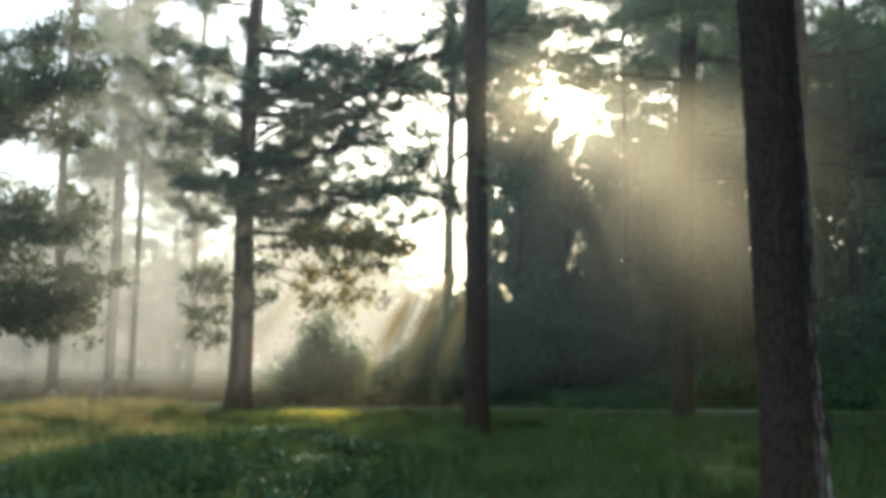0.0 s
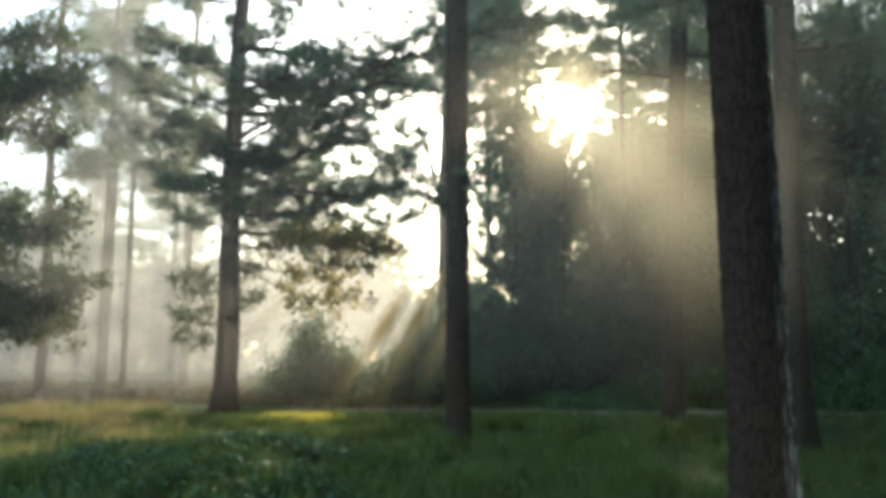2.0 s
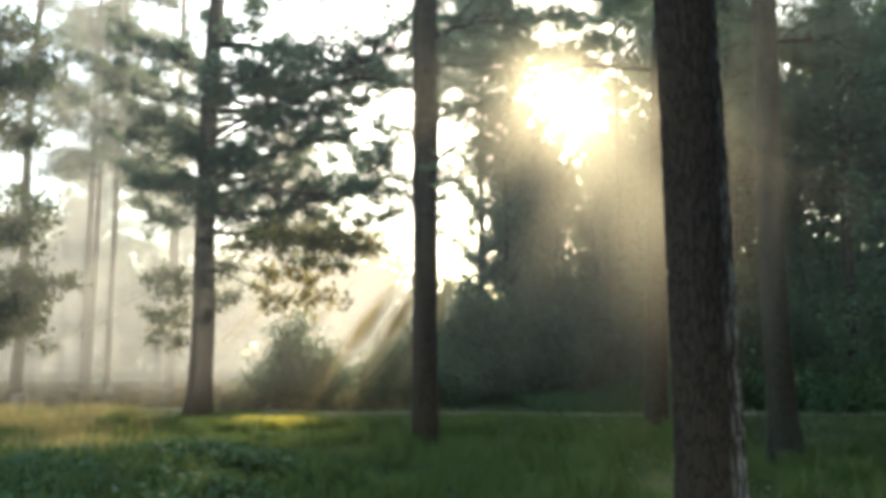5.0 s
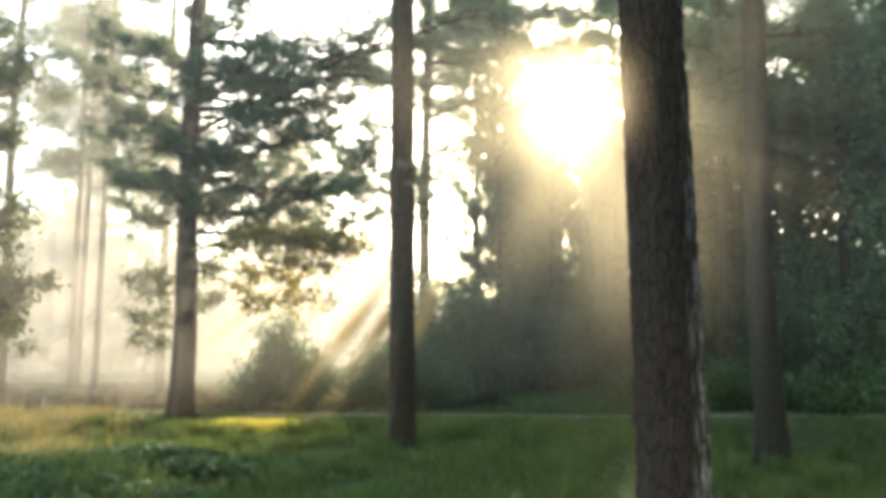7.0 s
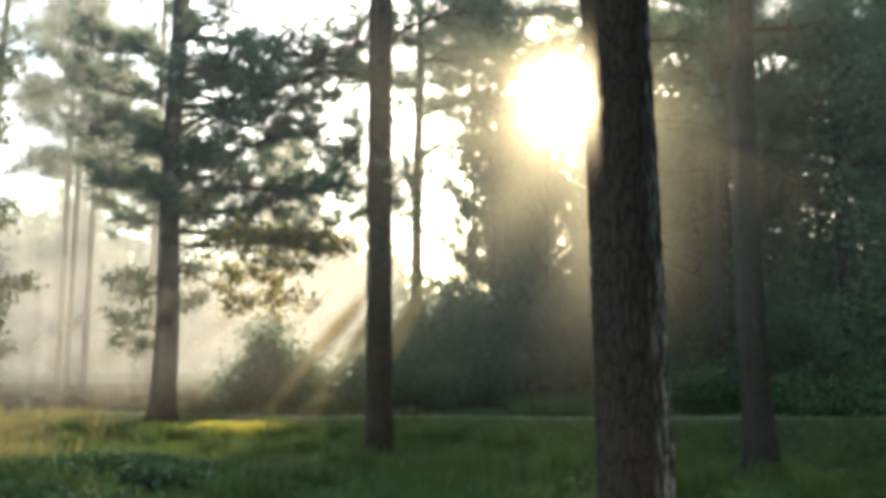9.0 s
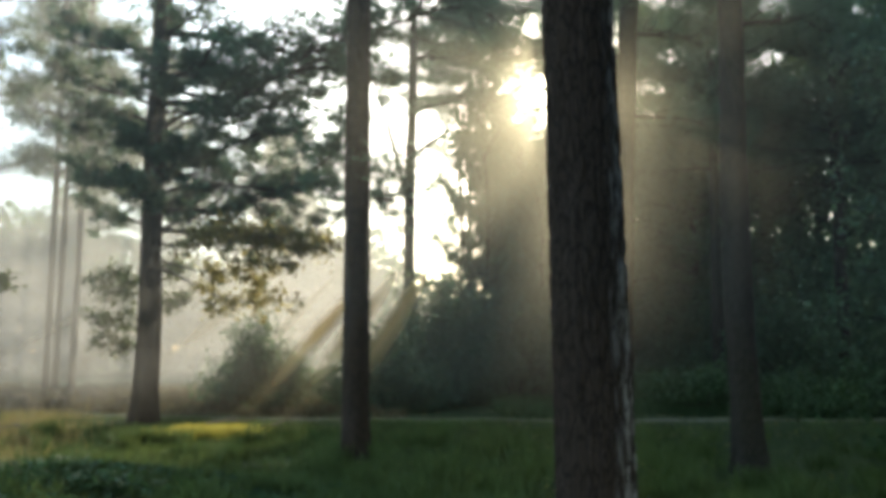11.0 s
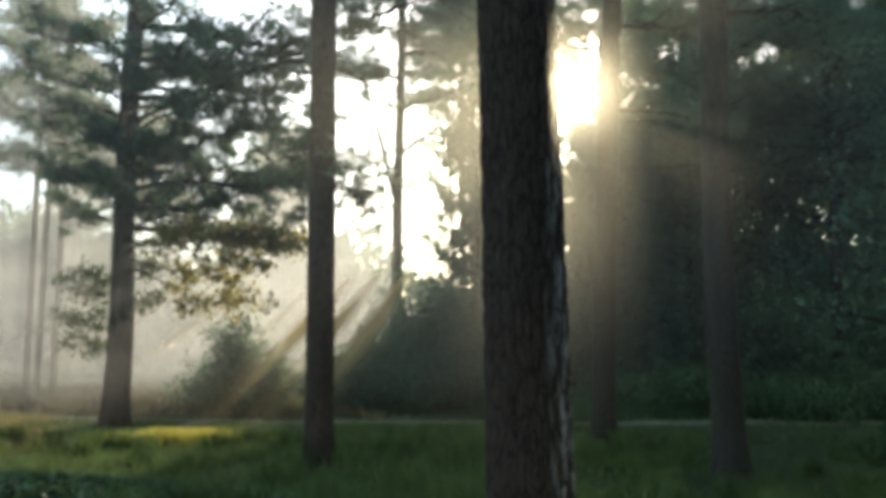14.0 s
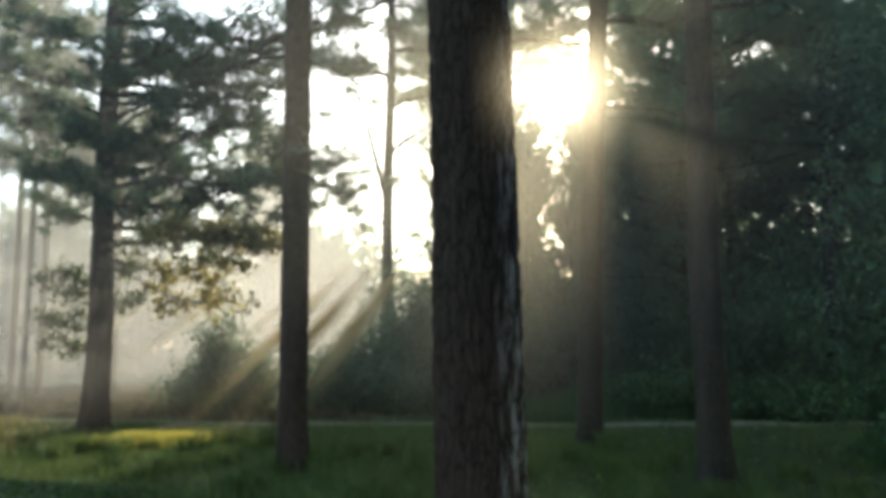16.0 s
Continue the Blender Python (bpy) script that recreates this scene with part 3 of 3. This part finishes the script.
# ---- bushes ----
def bush(name, label, base, radius, height, seed, stems, leaves, mat, size, pointed=1.0, group=""):
    rng = np.random.default_rng(seed)
    top = tagged(new(name), label=label, category="bush", group=group)
    top.location = base
    pieces, seats = [], []
    for i in range(stems):
        a = rng.uniform(0, 2 * math.pi)
        out = math.sqrt(rng.random())
        h = height * (1 - 0.75 * out ** (1.6 / pointed)) * rng.uniform(0.66, 1.2)
        end = Vector((radius * out * math.cos(a), radius * out * math.sin(a), max(0.25, h)))
        start = Vector((end.x * 0.35, end.y * 0.35, -0.1))
        pts = [start.lerp(end, q) + Vector((0.06 * math.sin(q * 5 + i), 0.06 * math.cos(q * 4 + i), 0)) * height for q in (0, 0.3, 0.6, 0.85, 1.0)]
        pieces.append(tube(pts, [0.022, 0.018, 0.013, 0.008, 0.003], 4))
        seats += [tuple(pts[1].lerp(pts[4], q)) for q in np.linspace(0.0, 1.0, 9)]
    v, f = joined(pieces)
    part("stems", mesh_of("stems", v, f, BARK_DARK, True), top, "thin dark woody stems")
    seats = np.array(seats)
    c = leaves_at(rng, seats, leaves, 0.16 * radius ** 0.5, 0.9)
    c[:, 2] = np.maximum(c[:, 2], 0.03)
    v, f = blades(rng, c, size)
    part("foliage", mesh_of("foliage", v, f, mat), top, kind="stuff")
    return top


bush("bush", "dense dark bush with upright shoots beside the track", (-0.5, 21.0, 0.05), 1.25, 2.0, 71, 60, 13000, SHRUB, 0.09, 0.8)
bush("bush", "large dark bush behind the slim pine", (2.4, 22.6, 0.0), 1.9, 1.9, 72, 70, 13000, SHRUB, 0.11)
bush("bush", "cone-shaped dark evergreen bush", (3.7, 25.6, 0.0), 2.4, 3.5, 73, 90, 17000, SHRUB, 0.12, 0.75)

rng_wood = random.Random(5)
thicket = bush("thicket_bush", "tall dark thicket at the edge of the wood", (6.0, 27.0, 0.1), 2.2, 4.4, 74, 54, 7500, SHRUB, 0.15, 1.3, group="thicket along the wood")
for x, y in ((8.2, 28.6), (12.2, 27.0), (13.6, 25.0), (16.0, 26.0), (18.6, 25.0), (9.8, 30.5), (13.0, 31.0), (6.8, 31.0), (16.5, 31.5), (21.0, 28.0)):
    copy_thing(thicket, pose(x + rng_wood.uniform(-0.4, 0.4), y, ground_height(x, y) * 0.5, 0, 0, rng_wood.uniform(0, 360)))
low = bush("bracken_clump", "low green bracken on the bank", (9.4, 20.4, 0.3), 0.9, 0.8, 75, 30, 2600, BRAMBLE, 0.12, 1.4, group="bracken on the bank")
for x, y in ((11.0, 20.2), (12.4, 21.2), (10.2, 21.8), (13.8, 20.4), (12.0, 18.9), (14.6, 22.4), (8.4, 21.6), (11.0, 13.6), (12.6, 14.4), (11.9, 12.6)):
    copy_thing(low, pose(x, y, ground_height(x, y) - 0.03, 0, 0, rng_wood.uniform(0, 360)))
tuft = bush("heather_clump", "low brown heather clump in the clearing", (-4.6, 19.6, 0.1), 0.5, 0.4, 76, 16, 700, HEATH, 0.06, 1.5, group="heather in the clearing")
for i in range(16):
    x, y = rng_wood.uniform(-11, -0.5), rng_wood.uniform(18.8, 25)
    copy_thing(tuft, pose(x, y, ground_height(x, y) - 0.02, 0, 0, rng_wood.uniform(0, 360)))

# ---- the wood behind and around ----
tall_pine = tree("wood_pine", "tall dark pine in the wood", (11.6, 24.8, 0.2), 15.0, 0.18, 0.08, (0.01, 0.0),
                 wild_limbs(81, 6.0, 14.3, 26, 2.9, 0.6, 26), BARK_DARK, PINE, 82, per_twig=15, size=0.22, spread=0.24, sides=14, step=0.4, group="pines of the wood")
leafy = tree("wood_tree", "dark broadleaved tree in the dense wood", (14.2, 34.0, 0.0), 12.5, 0.14, 0.05, (0.02, 0.0),
             wild_limbs(83, 1.6, 12.0, 40, 2.9, 0.9, 24), BARK_DARK, SHRUB, 84, per_twig=12, kind="oak", size=0.17, spread=0.25, sides=12, step=0.4, bend=0.15, group="trees of the wood")
slim = tree("wood_tree", "slender leaning tree in the dense wood", (6.4, 33.6, 0.0), 10.2, 0.09, 0.03, (0.03, 0.0),
            wild_limbs(85, 1.2, 10.0, 32, 1.25, 1.5, 15, 0.3), BARK_DARK, SHRUB, 86, per_twig=16, kind="oak", size=0.13, spread=0.13, share=0.5, sides=10, step=0.4, bend=0.2, group="trees of the wood")
for x, y in ((14.8, 24.0), (17.5, 22.0)):
    copy_thing(tall_pine, pose(x, y, ground_height(x, y), 0, 0, rng_wood.uniform(0, 360)))
# the trees nearer than y = 15 are unseen, added to block skylight
for x, y in ((14.2, 29.5), (16.5, 27.0), (17.0, 35.0), (20.0, 31.0), (15.2, 40.0), (15.6, 46.5), (19.0, 37.0), (24.0, 33.0), (25.0, 40.0), (21.5, 25.0),
             (12.6, 43.5), (11.6, 8.2), (13.6, 11.6), (11.6, 3.2), (16.8, 29.4), (18.4, 27.4), (12.6, 29.6), (15.5, 14.5), (19.0, 12.0), (16.0, 8.5), (16.0, 43.0)):
    copy_thing(leafy, pose(x, y, ground_height(x, y) - 0.05, 0, 0, rng_wood.uniform(0, 360)))
for x, y in ((8.6, 38.2), (7.2, 32.8), (7.7, 36.4), (7.5, 34.6), (11.4, 34.6), (11.8, 36.4), (12.9, 36.4), (13.0, 33.4), (13.8, 36.5), (13.6, 38.0), (9.4, 47.0), (12.4, 49.0), (8.6, 50.0), (13.0, 46.0)):
    copy_thing(slim, pose(x, y, -0.05, 0, 0, rng_wood.uniform(0, 360)))
for x, y, size in ((9.3, 33.4, 0.8), (10.5, 34.8, 1.0), (8.4, 34.4, 0.86), (5.2, 27.8, 1.0), (5.9, 29.6, 0.92), (6.6, 36.8, 0.8), (4.5, 28.6, 0.88), (7.6, 30.2, 0.82), (8.8, 36.0, 0.9), (6.9, 31.4, 0.75)):
    smaller = copy_thing(slim, pose(x, y, -0.05, 0, 0, rng_wood.uniform(0, 360)))
    smaller.scale = (size, size, size)
# pines across the far side of the clearing
for x, y in ((-4.8, 51.0), (-12.0, 52.0), (-20.0, 38.0), (-5.0, 56.0), (-18.0, 56.0)):
    copy_thing(tall_pine, pose(x, y, 0, 0, 0, rng_wood.uniform(0, 360)))
# unseen trees added behind and beside the path, which block skylight and shade it
for x, y in ((-7.0, -9.0), (4.0, -9.5), (12.5, -8.0), (15.0, -1.0), (17.5, 4.0), (10.0, 0.5), (12.0, 5.0), (7.5, -5.5)):
    copy_thing(leafy, pose(x, y, -0.05, 0, 0, rng_wood.uniform(0, 360)))


# high crowns above the thicket, with clear stems
high = tree("wood_pine", "tall pine with a clear stem and a high crown", (5.9, 30.5, 0.1), 18.0, 0.15, 0.06, (0.0, 0.0),
            wild_limbs(87, 11.6, 17.4, 24, 2.9, 0.5, 24), BARK_DARK, PINE, 88, per_twig=18, size=0.22, spread=0.18, sides=12, step=0.4, group="pines of the wood")
for x, y in ((10.6, 33.5), (12.9, 27.5), (5.4, 36.5), (15.0, 48.0)):
    copy_thing(high, pose(x, y, 0.0, 0, 0, rng_wood.uniform(0, 360)))


# trees added to shade the ground; those nearer than y = 5 are unseen
for n, (x, y) in enumerate(((9.9, 4.4), (15.2, 18.4), (9.2, -2.5))):
    copy_thing(leafy, pose(x, y, -0.05, 0, 0, 70 + 110 * n))


def far_wood():
    """The woods beyond the clearing: uneven crowns, all leaf clumps."""
    rng = np.random.default_rng(89)
    c = []
    for i in range(190):
        x, y = rng.uniform(-75, 70), rng.uniform(58, 85)
        h = rng.uniform(8.0, 12.0) if x < 2 else rng.uniform(4.5, 7.0) if x < 22 else rng.uniform(5.0, 8.0)
        n = 650
        d = rng.normal(size=(n, 3))
        d /= np.linalg.norm(d, axis=1)[:, None]
        d *= rng.random((n, 1)) ** 0.4
        c.append(np.stack([x + d[:, 0] * 3.2, y + d[:, 1] * 2.5, np.maximum(0.1, h * 0.5 + d[:, 2] * h * 0.55)], 1) + rng.normal(size=(n, 3)) * 0.35)
    v, f = blades(rng, np.concatenate(c), 0.8)
    tagged(new("far_wood", mesh_of("far_wood", v, f, SHRUB)), label="distant woods behind the misty clearing", category="woods", kind="stuff")


far_wood()


# ---- dead wood and stumps in the clearing ----
def stump(base, r, h, seed):
    top = tagged(new("tree_stump"), label="pale sawn tree stump in the clearing", category="stump", group="stumps")
    top.location = base
    part("trunk", trunk_mesh("stump", h, r, r * 0.9, (0.05, 0.02), WOOD, seed, 18, 0.06, 0.5, 0.01), top)
    verts = [(r * 0.92 * math.cos(a) + 0.05 * h, r * 0.92 * math.sin(a) + 0.02 * h, h + 0.004) for a in np.linspace(0, 2 * math.pi, 18, endpoint=False)]
    me = bpy.data.meshes.new("cut_face")
    me.from_pydata(verts, [], [tuple(range(18))])
    me.materials.append(WOOD)
    part("cut_face", me, top, "pale sawn top")


for i, (x, y, r, h) in enumerate(((-5.0, 18.9, 0.18, 0.34), (-4.4, 19.5, 0.14, 0.28), (-3.3, 20.2, 0.14, 0.26), (-6.2, 19.2, 0.14, 0.3))):
    stump((x, y, ground_height(x, y)), r, h, i + 2)


def fallen_branch(base, turn, length, seed):
    rng = np.random.default_rng(seed)
    pts = limb_path(rng, (0, 0, 0.05), turn, length, 0.12, crook=0.1)
    (v, f), _ = limb_with_twigs(rng, pts, 0.035, 6, 0.4, 0.3)
    ob = new("fallen_branch", mesh_of("fallen_branch", v, f, WOOD, True))
    ob.location = base
    tagged(ob, label="bare fallen branch lying on the ground", category="branch", group="fallen branches")


for i, (x, y, turn, ln) in enumerate(((-4.2, 18.6, 150, 1.3), (0.2, 15.7, 20, 1.0), (-2.6, 14.6, 170, 0.8), (-0.6, 16.6, 10, 0.9), (-5.2, 19.6, 30, 1.0), (-4.8, 19.9, 200, 0.9), (-5.6, 19.3, 100, 0.8), (-3.6, 19.2, 350, 0.9))):
    fallen_branch((x, y, ground_height(x, y)), turn, ln, 90 + i)
for i in range(16):
    x, y = rng_wood.uniform(-10.0, -2.6), rng_wood.uniform(20.6, 24.5)
    fallen_branch((x, y, ground_height(x, y) + 0.02), rng_wood.uniform(-30, 30) + 180 * (i % 2), rng_wood.uniform(0.9, 1.9), 120 + i)


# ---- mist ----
# the warm tint puts the glow of the beams into the colour
SOFT_RAY = mist_material("pale_beam_sheet", (1.0, 0.90, 0.66), 0.7, False)
RAY = mist_material("gold_beam_sheet", (1.0, 0.80, 0.44), 1.4, False)


def mist_sheet(y, x0, x1, h, thick, edge, floor, east):
    nx, nz = 24, 8
    verts = [(x0 + (x1 - x0) * i / nx, y + 0.7 * noise.noise(Vector((i * 0.35, k * 0.5, y))), -0.3 + h * k / nz) for k in range(nz + 1) for i in range(nx + 1)]
    quads = [(k * (nx + 1) + i, k * (nx + 1) + i + 1, (k + 1) * (nx + 1) + i + 1, (k + 1) * (nx + 1) + i) for k in range(nz) for i in range(nx)]
    tagged(new("mist_bank", mesh_of("mist_bank", verts, quads, mist_material("morning_mist", (0.34, 0.33, 0.31), thick, True, edge, floor, east), True)), label="thin pale morning mist over the clearing", category="mist", kind="stuff")


for row in ((14.2, -12, 12, 13, 0.12, (0.5, -3.5), 0.3, (5.0, 7.5)), (16.2, -12, 12, 13, 0.12, (0.5, -3.5), 0.25, (5.4, 8.0)),
            (18.6, -14, 16, 15, 0.14, (-0.5, -4.0), 0.22, (6.4, 9.6)), (20.4, -14, 16, 15, 0.14, (-0.5, -4.0), 0.22, (7.4, 10.6)),
            (23.4, -18, 20, 17, 0.17, (5.0, 0.0), 0.35, (8.0, 11.5)), (26.6, -20, 22, 18, 0.19, (6.0, 1.0), 0.4, (8.4, 12.4)),
            (30.0, -24, 26, 20, 0.22, (7.5, 1.0), 0.4, (9.5, 14.0)), (34.0, -28, 30, 22, 0.24, (8.0, 2.0), 0.4, (10.5, 15.0)),
            (38.5, -34, 34, 24, 0.28, (9.0, 3.0), 0.4, (12.0, 18.0))):
    mist_sheet(*row)


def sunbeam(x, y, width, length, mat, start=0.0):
    """A light shaft drawn as a tinted sheet, sloping up to the sun."""
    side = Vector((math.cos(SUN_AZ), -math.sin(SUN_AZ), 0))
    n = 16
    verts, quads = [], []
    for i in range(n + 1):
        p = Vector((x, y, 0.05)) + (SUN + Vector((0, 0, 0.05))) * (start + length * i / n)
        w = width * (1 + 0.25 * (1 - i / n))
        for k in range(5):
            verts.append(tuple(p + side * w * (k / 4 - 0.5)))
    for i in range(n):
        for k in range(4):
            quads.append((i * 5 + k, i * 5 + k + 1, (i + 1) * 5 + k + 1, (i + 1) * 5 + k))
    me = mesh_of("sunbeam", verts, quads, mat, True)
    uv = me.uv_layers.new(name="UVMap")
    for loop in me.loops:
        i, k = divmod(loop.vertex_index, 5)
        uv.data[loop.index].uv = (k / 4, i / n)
    tagged(new("sunbeam", me), label="golden see-through sheet drawn as a sunbeam slanting to the ground", category="sunbeam", kind="stuff")


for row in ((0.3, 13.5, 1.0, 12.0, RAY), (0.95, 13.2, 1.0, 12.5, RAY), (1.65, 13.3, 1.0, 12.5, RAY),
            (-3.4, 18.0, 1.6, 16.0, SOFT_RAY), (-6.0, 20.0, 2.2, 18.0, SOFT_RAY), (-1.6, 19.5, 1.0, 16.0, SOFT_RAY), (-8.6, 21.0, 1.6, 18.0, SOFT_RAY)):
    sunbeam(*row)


# ---- added sheets for the glare round the sun, which spread its light forwards ----
def glare_material(name, share, rough, colour, veil):
    """Added glare: nearly clear, it bends a little light about its own direction."""
    m, nt, out = material(name)
    n = nt.nodes.new("ShaderNodeCombineXYZ")
    for i in range(3):
        n.inputs[i].default_value = -SUN[i]
    forward = nt.nodes.new("ShaderNodeBsdfRefraction")
    forward.inputs["IOR"].default_value, forward.inputs["Roughness"].default_value = 1.33, rough
    forward.inputs["Color"].default_value = (*colour, 1)
    nt.links.new(n.outputs[0], forward.inputs["Normal"])
    clear = nt.nodes.new("ShaderNodeBsdfTransparent")
    mix = nt.nodes.new("ShaderNodeMixShader")
    mix.inputs["Fac"].default_value = share
    nt.links.new(clear.outputs[0], mix.inputs[1])
    nt.links.new(forward.outputs[0], mix.inputs[2])
    # an added even veil that lifts the dark tones, only above head height
    wide = nt.nodes.new("ShaderNodeBsdfTranslucent")
    wide.inputs["Color"].default_value = (0.9, 0.95, 0.9, 1)
    nt.links.new(n.outputs[0], wide.inputs["Normal"])
    place = nt.nodes.new("ShaderNodeNewGeometry")
    sep = nt.nodes.new("ShaderNodeSeparateXYZ")
    nt.links.new(place.outputs["Position"], sep.inputs[0])
    layer = nt.nodes.new("ShaderNodeMapRange")
    layer.interpolation_type = "SMOOTHSTEP"
    layer.inputs["From Min"].default_value, layer.inputs["From Max"].default_value = 0.6, 2.8
    layer.inputs["To Max"].default_value = veil
    nt.links.new(sep.outputs["Z"], layer.inputs["Value"])
    both = nt.nodes.new("ShaderNodeMixShader")
    nt.links.new(layer.outputs["Result"], both.inputs["Fac"])
    nt.links.new(mix.outputs[0], both.inputs[1])
    nt.links.new(wide.outputs[0], both.inputs[2])
    nt.links.new(both.outputs[0], out.inputs["Surface"])
    return m


def glare_sheet(y, x0, x1, h, mat):
    verts = [(x0, y, -0.2), (x1, y, -0.2), (x1, y, h), (x0, y, h)]
    tagged(new("glare_veil", mesh_of("glare_veil", verts, [(0, 1, 2, 3)], mat)), label="very thin added sheet that spreads the sun's glare over the trunks", category="mist", kind="stuff")


glare_sheet(3.6, -12, 18, 12, glare_material("sun_glare", GLARE[0], GLARE[1], (1.0, 0.9, 0.7), 0.0))
for y in (6.0, 6.9, 7.8, 8.7, 9.7):
    glare_sheet(y, -14, 20, 14, glare_material("wide_glare", GLARE[2], GLARE[3], (1.0, 0.86, 0.58), VEIL))
